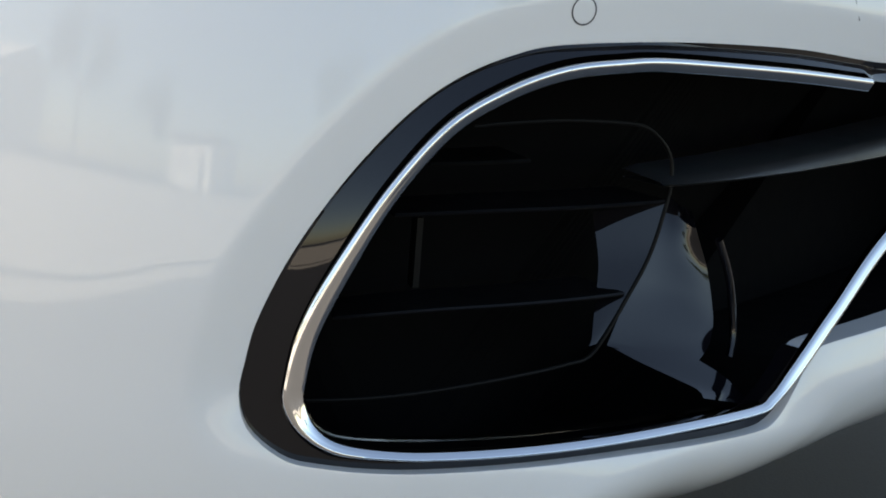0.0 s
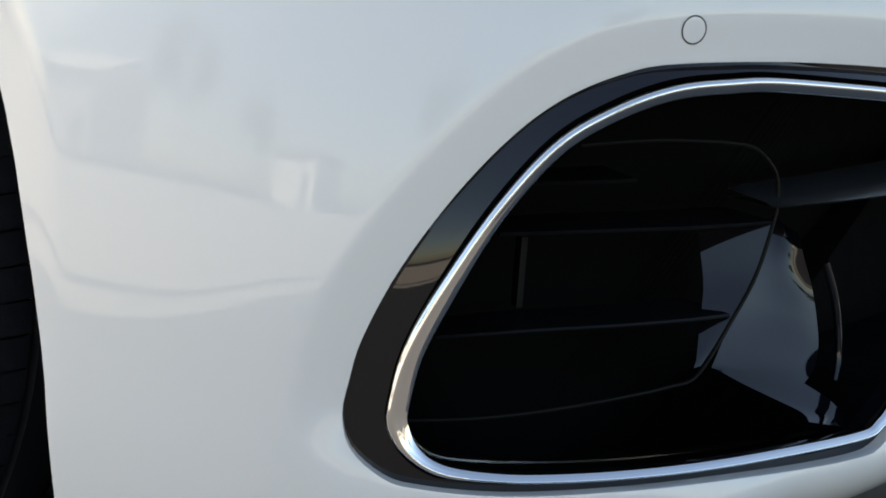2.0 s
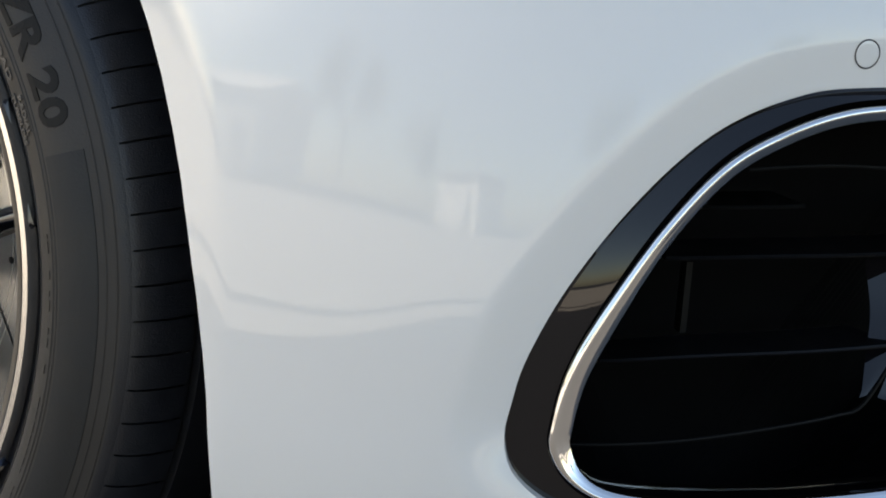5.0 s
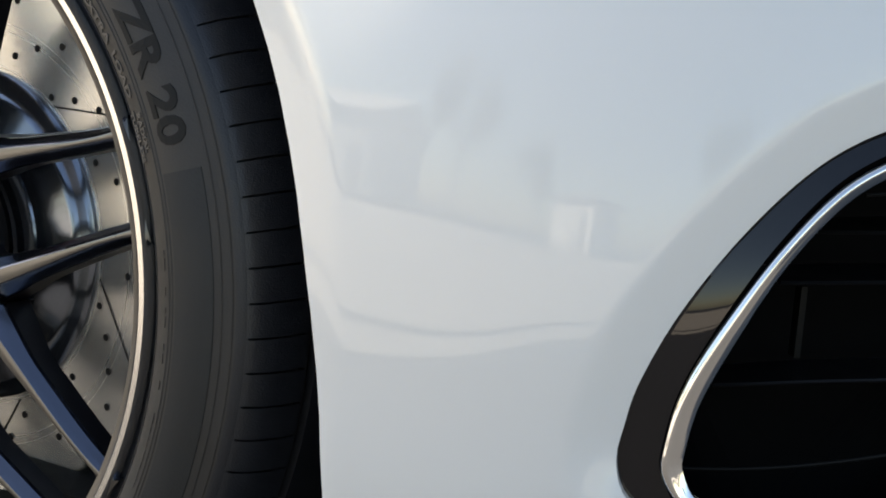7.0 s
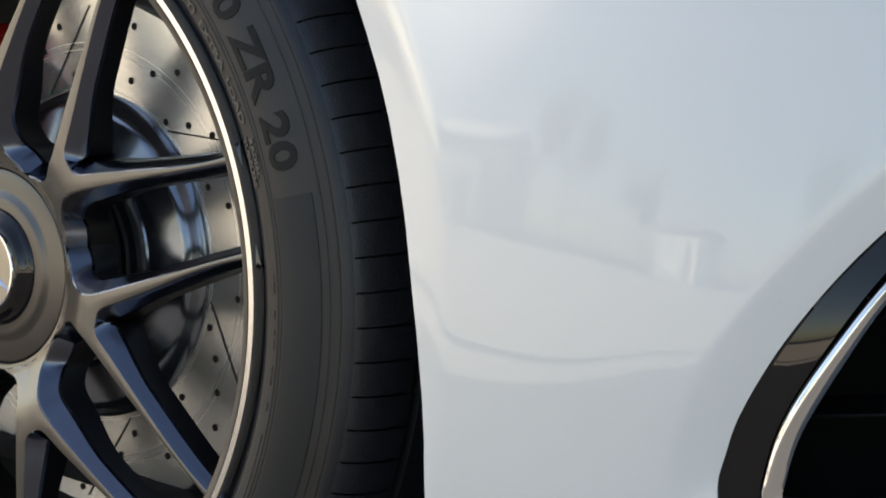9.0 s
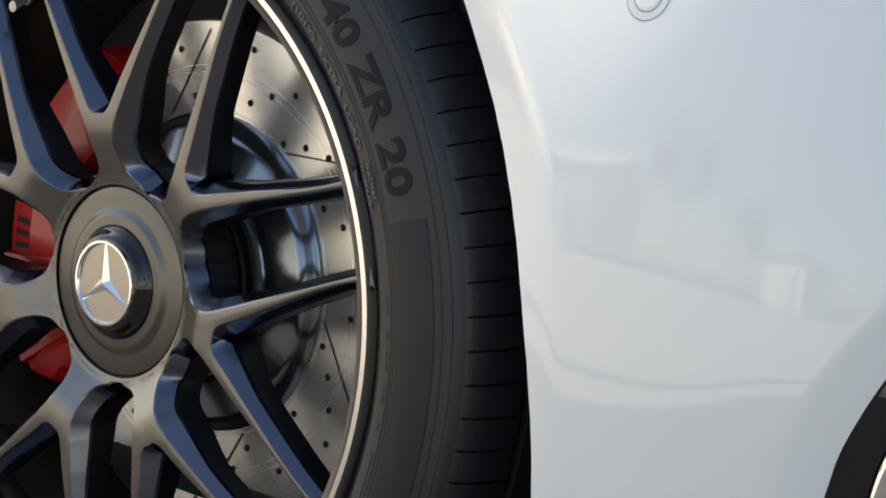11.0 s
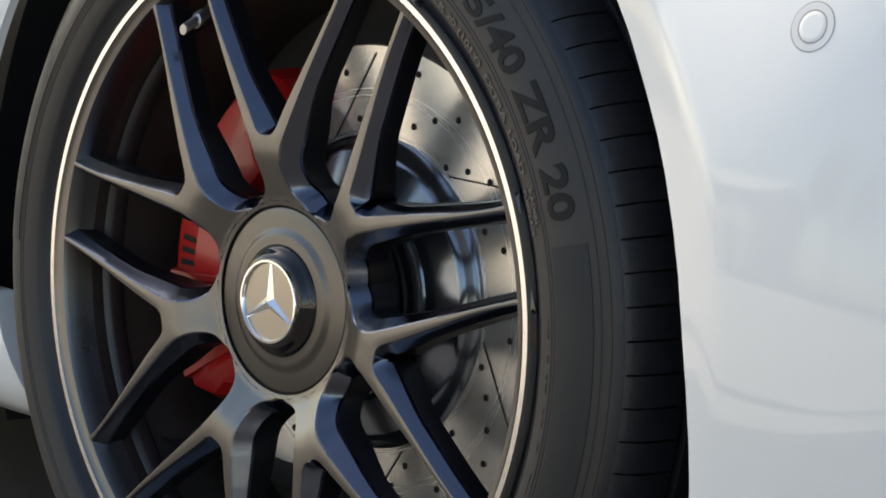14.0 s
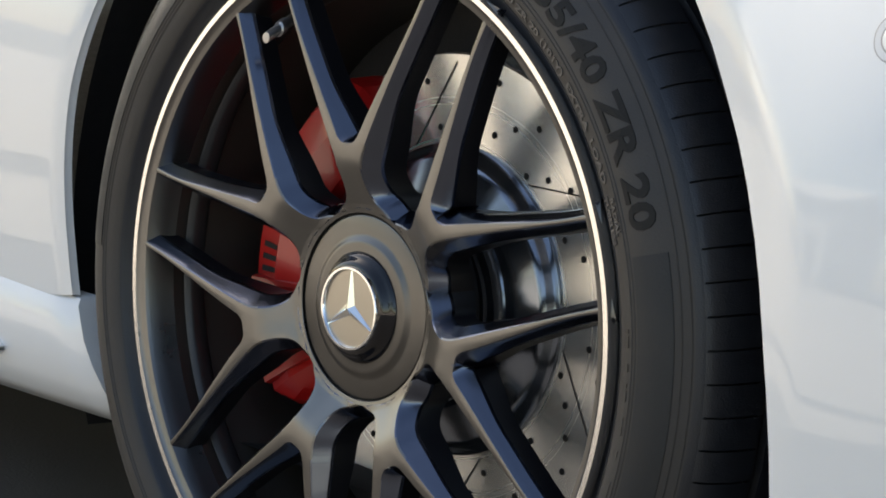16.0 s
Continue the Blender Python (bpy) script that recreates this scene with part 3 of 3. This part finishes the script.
spoke = part("spoke", bm, WHEEL, wheel, "satin grey forked spoke, gloss dark sky-tinted flanks, inner walls black for shade", sharp=14)
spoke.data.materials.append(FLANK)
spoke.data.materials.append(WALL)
# by face direction: satin face, sky-tinted shoulder, wall in the shade colour
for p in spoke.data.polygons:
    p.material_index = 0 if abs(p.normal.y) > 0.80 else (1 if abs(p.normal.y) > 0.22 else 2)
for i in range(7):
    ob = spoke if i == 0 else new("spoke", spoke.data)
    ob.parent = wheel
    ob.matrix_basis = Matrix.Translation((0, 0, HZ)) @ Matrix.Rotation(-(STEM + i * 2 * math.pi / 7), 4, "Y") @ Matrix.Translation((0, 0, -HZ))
part("centre_plate", lathe([(0.0690, 0.045), (0.0696, 0.0200), (0.0692, 0.0172), (0.0680, 0.0167), (0.0560, 0.0165), (0.0535, 0.0160), (0.0510, 0.0142), (0.0490, 0.0134), (0.0465, 0.0134), (0.0440, 0.0131), (0.0424, 0.0129), (0.0420, 0.022), (0.0, 0.022)], 96), PLATE, wheel, "satin grey round centre plate")
part("hub_body", lathe([(0.0747, 0.0153), (0.0752, 0.0175), (0.0795, 0.0270), (0.0808, 0.0330)], 96), FLANK, wheel, "gloss dark sky-tinted hub flank behind the centre plate")
# deeper hub side, its shade put into the colour
part("hub_wall", lathe([(0.0808, 0.0330), (0.0818, 0.0430), (0.0835, 0.0580), (0.05, 0.0590)], 96), WALL, wheel, "inner hub wall, coloured black for shade")
part("hub_ring", lathe([(0.0712, 0.0215), (0.0712, 0.0160), (0.0715, 0.0156), (0.0744, 0.0149), (0.0747, 0.0153)], 96), WHEEL, wheel, "satin grey hub ring", sharp=30)
part("plate_gap", lathe([(0.0716, 0.0192), (0.0716, 0.0186), (0.0690, 0.0186)], 96), BLACK, wheel)
part("hub_cap", lathe([(0.0425, 0.022), (0.0425, 0.0135), (0.0410, 0.0105), (0.0395, 0.0095), (0.0375, 0.008), (0.036, 0.0050), (0.0335, 0.0032), (0.031, 0.0030)], 64), GLOSS, wheel, "gloss black hub cap")
part("cap_ring", lathe([(0.0320, 0.0062), (0.0320, 0.0030), (0.0312, 0.0014), (0.0296, 0.0014), (0.0287, 0.0028), (0.0285, 0.0044)], 64), CHROME, wheel, "chrome cap ring")
part("cap_disc", lathe([(0.0290, 0.0040), (0.0, 0.0040)], 48), material("cap_champagne_metal", (0.42, 0.39, 0.34), 0.3, 0.9), wheel, "satin grey cap disc")
# three-armed chrome shape on the cap
arm = bmesh.new()
for k in range(3):
    a = radians(96 + 120 * k)
    d, n = Vector((math.cos(a), 0, math.sin(a))), Vector((-math.sin(a), 0, math.cos(a)))
    base = Vector((0, 0.0040, HZ))
    tip = base + d * 0.029
    l, r = base + n * 0.0046 + d * 0.0025, base - n * 0.0046 + d * 0.0025
    top = base + Vector((0, -0.0034, 0))
    tt = tip + Vector((0, -0.0010, 0))
    vs = [arm.verts.new(p) for p in (l, r, tip + n * 0.0008, tip - n * 0.0008, top, tt, base)]
    arm.faces.new((vs[0], vs[4], vs[5], vs[2]))
    arm.faces.new((vs[4], vs[1], vs[3], vs[5]))
    arm.faces.new((vs[2], vs[5], vs[3]))
    arm.faces.new((vs[0], vs[6], vs[4]))
    arm.faces.new((vs[6], vs[1], vs[4]))
part("cap_emblem", arm, CHROME, wheel, "plain three-armed chrome shape", smooth=False)

# valve
bm = bmesh.new()
va = radians(123)
rows = []
for L, r in ((0, 0.0045), (0.012, 0.0045), (0.013, 0.0062), (0.019, 0.0062), (0.020, 0.0045), (0.034, 0.0042), (0.0345, 0.0)):
    c = Vector((0.237 * math.cos(va), 0.028 - L, HZ + 0.237 * math.sin(va)))
    c += Vector((-math.cos(va), 0, -math.sin(va))) * L * 0.5
    rows.append([c + Vector((r * math.cos(b), 0.0, r * math.sin(b))) for b in np.linspace(0, 2 * math.pi, 12, endpoint=False)])
part("valve", loft(rows, close_v=True), material("dull_valve_metal", (0.34, 0.34, 0.35), 0.32, 0.9), wheel, "metal tyre valve")

# ---- brake ----
Y_D = 0.1075
disc = part("brake_disc", lathe([(0.118, Y_D), (0.190, Y_D), (0.1915, Y_D + 0.002), (0.1915, Y_D + 0.03), (0.12, Y_D + 0.03)], 128), STEEL, car, "drilled steel brake disc with worn sheen")
hole = lathe([(0.0026, Y_D - 0.0006), (0.0022, Y_D - 0.0008), (0.0, Y_D - 0.0008)], 12)
for v in hole.verts:
    v.co.z -= HZ
hob = part("drilled_hole", hole, BLACK, disc, "", smooth=False)
first = True
for k in range(15):
    for j in range(4):
        r = (0.1370, 0.1288, 0.1340)[k % 3] + 0.0140 * j
        a = radians(79.3 - 24 * k - 7.6 * (r - 0.137) / 0.0140)
        ob = hob if first else new("drilled_hole", hob.data)
        first = False
        ob.parent = disc
        ob.location = (r * math.cos(a), 0, HZ + r * math.sin(a))
for k in range(6):
    ang = radians(118.2 - 61 * k)
    g0, g1 = (Vector((r * math.cos(q), Y_D - 0.0007, HZ + r * math.sin(q))) for r, q in ((0.125, ang), (0.184, ang - radians(20.5))))
    gn = (g1 - g0).cross(Vector((0, 1, 0))).normalized() * 0.0006
    part("disc_groove", loft([[g0 - gn, g0 + gn], [g1 - gn, g1 + gn]]), BLACK, disc, "", smooth=False)
part("disc_hat", lathe([(0.1219, Y_D + 0.001), (0.1214, Y_D - 0.0030), (0.1204, Y_D - 0.0036), (0.1180, Y_D - 0.0062), (0.1152, Y_D - 0.0100), (0.1126, Y_D - 0.0132), (0.1110, Y_D - 0.0145), (0.1088, Y_D - 0.0153), (0.0828, Y_D - 0.0222), (0.0814, Y_D - 0.0235), (0.0804, Y_D - 0.0285), (0.0794, Y_D - 0.0310), (0.0772, Y_D - 0.0316), (0.0730, Y_D - 0.0320), (0.0718, Y_D - 0.0345), (0.0620, Y_D - 0.0352), (0.0000, Y_D - 0.0352)], 96), HAT, disc, "bluish polished metal disc hat", sharp=22)


def caliper_rows(a0, a1, n=26):
    rows = []
    for i in range(n + 1):
        f = i / n
        a = a0 + (a1 - a0) * f
        end = step(0, 0.12, f) * step(1, 0.88, f)
        r0, r1 = 0.112, 0.150 + 0.040 * end
        front = Y_D - 0.028 - 0.022 * end
        slant = radians(15) * (1 - f) ** 3 / 0.08
        rows.append([(r * math.cos(a + slant * (0.192 - r)), y, HZ + r * math.sin(a + slant * (0.192 - r))) for r, y in ((r0, Y_D - 0.006), (r0, front + 0.008), (r0 + 0.006, front), ((r0 + r1) / 2, front - 0.004), (r1 - 0.010, front + 0.002), (r1, front + 0.014), (r1 + 0.002, Y_D - 0.006), (r1 + 0.002, Y_D + 0.02))])
    return rows


bm = loft(caliper_rows(radians(112), radians(231)))
caliper = part("brake_caliper", bm, RED, car, "red painted brake caliper behind the spokes", sharp=18)
for deg in (169.0, 187.5, 193.0, 205.0, 214.0):
    rib = [[(r * math.cos(q), Y_D - 0.0535 + dy, HZ + r * math.sin(q)) for q, dy in ((radians(deg - 1.3), 0.004), (radians(deg - 0.8), -0.0015), (radians(deg + 0.8), -0.0015), (radians(deg + 1.3), 0.004))] for r in (0.118, 0.150, 0.172, 0.180)]
    part("rib", loft(rib), RED, caliper)
bm = loft([[(r * math.cos(a), y, HZ + r * math.sin(a)) for a in np.linspace(0, 2 * math.pi, 64, endpoint=False)] for r, y in ((0.232, 0.135), (0.0, 0.135))], close_v=True)
part("dust_shield", bm, WELL, car, "dark brake dust shield", smooth=False)

for thing in (wheel, disc, caliper):
    thing.location.x = AX

# ---- lettering on the tyre ----
def tyre_face(r):
    return float(np.interp(r, [q[0] for q in TYRE[3:18]], [q[1] for q in TYRE[3:18]]))


def letters(text, r_base, height, a_start, a_end, mat, name, label, proud=0.0009, bold=0.03):
    """Text bent round the sidewall, reading clockwise, from angle a_start down to a_end (degrees)."""
    cu = bpy.data.curves.new(name, "FONT")
    cu.body, cu.resolution_u, cu.extrude, cu.offset = text, 3, 0.02, bold
    tmp = new(name, cu)
    bpy.context.view_layer.update()
    me = bpy.data.meshes.new_from_object(tmp.evaluated_get(bpy.context.evaluated_depsgraph_get()))
    bpy.data.objects.remove(tmp)
    bm = bmesh.new()
    bm.from_mesh(me)
    bpy.data.meshes.remove(me)
    long_edges = [e for e in bm.edges if e.calc_length() > 0.25]
    bmesh.ops.subdivide_edges(bm, edges=long_edges, cuts=2)
    xs = [v.co.x for v in bm.verts]
    ys = [v.co.y for v in bm.verts]
    x0, x1, y0, y1 = min(xs), max(xs), min(ys), max(ys)
    for v in bm.verts:
        a = radians(a_start + (a_end - a_start) * (v.co.x - x0) / (x1 - x0))
        r = r_base + height * (v.co.y - y0) / (y1 - y0)
        y = tyre_face(r) - (proud if v.co.z > 0 else -0.001)
        v.co = (r * math.cos(a), y, HZ + r * math.sin(a))
    return part(name, bm, mat, wheel, label, smooth=False)


letters("255/40 ZR 20", 0.3065, 0.0175, 62.0, 23.6, LETTER, "size_lettering", "moulded letters 255/40 ZR 20")
letters("255/40 ZR 20 (101Y)  EXTRA  LOAD", 0.2872, 0.0070, 67.0, 30.8, LIT_LETTER, "load_lettering", "small moulded letters (101Y) EXTRA LOAD")
letters("RADIAL", 0.2925, 0.0040, 28.6, 23.6, LIT_LETTER, "small_lettering", "small moulded letters RADIAL")
letters("TUBELESS", 0.2862, 0.0040, 29.2, 22.6, LIT_LETTER, "small_lettering", "small moulded letters TUBELESS")


def side_patch(r0, r1, a0, a1, proud, name, mat, n=40):
    rows = []
    for a in np.linspace(radians(a0), radians(a1), n):
        rows.append([(r * math.cos(a), tyre_face(r) - h, HZ + r * math.sin(a)) for r, h in [(r0, -0.001)] + [(r, proud) for r in np.linspace(r0, r1, 8)] + [(r1, -0.001)]])
    return part(name, loft(rows), mat, wheel)


side_patch(0.3042, 0.3270, 20.6, -120.0, 0.0008, "sidewall_band", BAND, 90)
side_patch(0.3042, 0.3270, -176.0, -240.0, 0.0008, "sidewall_band", BAND, 60)
# unreadable moulded writing as plain bars
random.seed(4)
a = 14.0
while a > -60:
    w = random.uniform(0.5, 1.6)
    if random.random() > 0.25:
        side_patch(0.2905, 0.2950, a, a - w, 0.0005, "moulded_bar", RUBBER, 4)
    a -= w + 0.35
a = 176.0
for w in (2.0, 1.5, 1.4, 1.6, 0.8, 1.7, 2.0, 1.6, 1.7, 1.2, 2.2, 1.6, 1.6, 1.3, 1.6, 1.6):
    side_patch(0.3060, 0.3125, a, a - w, 0.0006, "moulded_bar", LETTER, 4)
    a -= w + 0.5
for r in (0.2985, 0.3362, 0.3015, 0.3310):
    part("sidewall_ridge", lathe([(r - 0.0008, tyre_face(r - 0.0008) + 0.0003), (r, tyre_face(r) - 0.0007), (r + 0.0008, tyre_face(r + 0.0008) + 0.0003)], 200), RUBBER, wheel)
# dark plain bars on the caliper face
for a0, r0, r1 in ((176, 0.150, 0.168), (179.5, 0.150, 0.168), (183, 0.150, 0.168)):
    rows = [[(r * math.cos(radians(a)), 0.0536, HZ + r * math.sin(radians(a))) for r in (r0, r1)] for a in (a0, a0 + 1.6)]
    part("caliper_bar", loft(rows), BLACK, caliper, smooth=False)

# ---- surroundings, seen in the polished surfaces ----
LEAF = material("leaf_green", (0.06, 0.085, 0.02), 0.6, 0.0, 0.0, 0.4, 2.0)
BARK = material("bark", (0.16, 0.12, 0.09), 0.9, 0.0, 0.0, 0.3, 12)


def tree(x, y, h, seed):
    rnd = random.Random(seed)
    root = tagged(new("tree"), "leafy green tree beside the yard", "tree", "trees round the yard")
    root.location = (x, y, 0)
    bm = bmesh.new()

    def limb(a, b, r0, r1):
        d = (b - a).normalized()
        e = d.orthogonal().normalized()
        f = d.cross(e)
        loft([[p + (e * math.cos(q) + f * math.sin(q)) * r for q in np.linspace(0, 2 * math.pi, 8, endpoint=False)] for p, r in ((a, r0), ((a + b) / 2 + e * 0.1, (r0 + r1) / 2), (b, r1))], close_v=True, bm=bm)
    top = Vector((0, 0, h * 0.45))
    limb(Vector((0, 0, -0.05)), top, 0.02 * h, 0.014 * h)
    tips = []
    for i in range(7):
        q = rnd.uniform(0, 6.28)
        t = top + Vector((math.cos(q) * h * 0.28, math.sin(q) * h * 0.28, h * rnd.uniform(0.15, 0.5)))
        limb(top, t, 0.010 * h, 0.003 * h)
        tips.append(t)
    part("trunk", bm, BARK, root)
    bm = bmesh.new()
    for t in tips:
        for _ in range(260):
            c = t + Vector([rnd.gauss(0, h * 0.085) for _ in range(3)])
            n = Vector([rnd.gauss(0, 1) for _ in range(3)]).normalized()
            e = n.orthogonal().normalized() * h * 0.022
            f = n.cross(e) * 0.6
            bm.faces.new([bm.verts.new(c + v) for v in (e, f, -e, -f)])
    part("crown", bm, LEAF, root, smooth=False)


for i, (x, y, h) in enumerate(((-9, -24, 6.5), (-3, -29, 5.0), (17, -22, 7.5), (24, -14, 6.0), (-30, -24, 7.0), (29, -5, 6.5))):
    tree(x, y, h, i)
RENDER = material("white_wall", (0.84, 0.82, 0.78), 0.9, 0, 0, 0.05, 1.0)
ROOF = material("roof_slab", (0.30, 0.28, 0.26), 0.9, 0, 0, 0.2, 2.0)


def house(x, y, w, h, turn, rise=0.0):
    m = Matrix.Translation((x, y, 0)) @ Matrix.Rotation(turn, 4, "Z")
    bm = bmesh.new()
    bmesh.ops.create_cube(bm, size=1, matrix=m @ Matrix.Translation((0, 0, h / 2)) @ Matrix.Diagonal((w, 5, h, 1)))
    bmesh.ops.bevel(bm, geom=bm.edges[:], offset=0.05, segments=1, affect="EDGES")
    body = tagged(part("house", bm, RENDER, smooth=False), "low white rendered house, out of view, for reflection in the paint", "house", "houses across the yard")
    bm = bmesh.new()
    if rise:
        gable = [(2.8, 0.0), (2.8, 0.1), (0.0, rise + 0.1), (-2.8, 0.1), (-2.8, 0.0)]
        loft([[m @ Vector((q * (w / 2 + 0.3), a, h + b)) for a, b in gable] for q in (-1, 1)], close_v=True, bm=bm)
        for side in range(2):
            bm.faces.new(list(bm.verts)[side * 5:side * 5 + 5])
        part("roof", bm, RENDER, body, "pale pitched roof, added for a bright reflection in the fender", smooth=False)
    else:
        bmesh.ops.create_cube(bm, size=1, matrix=m @ Matrix.Translation((0, 0, h + 0.12)) @ Matrix.Diagonal((w + 0.7, 5.7, 0.24, 1)))
        part("roof", bm, ROOF, body, smooth=False)
    bm = bmesh.new()
    bmesh.ops.create_cube(bm, size=1, matrix=m @ Matrix.Translation((0.3 * w, 2.52, 1.0)) @ Matrix.Diagonal((0.9, 0.08, 2.0, 1)))
    part("door", bm, ROOF, body, smooth=False)


house(3.4, -34, 7.5, 2.8, 0.85)
# added house, out of view; its pale roof gives the fender a bright patch
house(-16.4, -25.0, 5.5, 3.4, 0.2, 1.1)
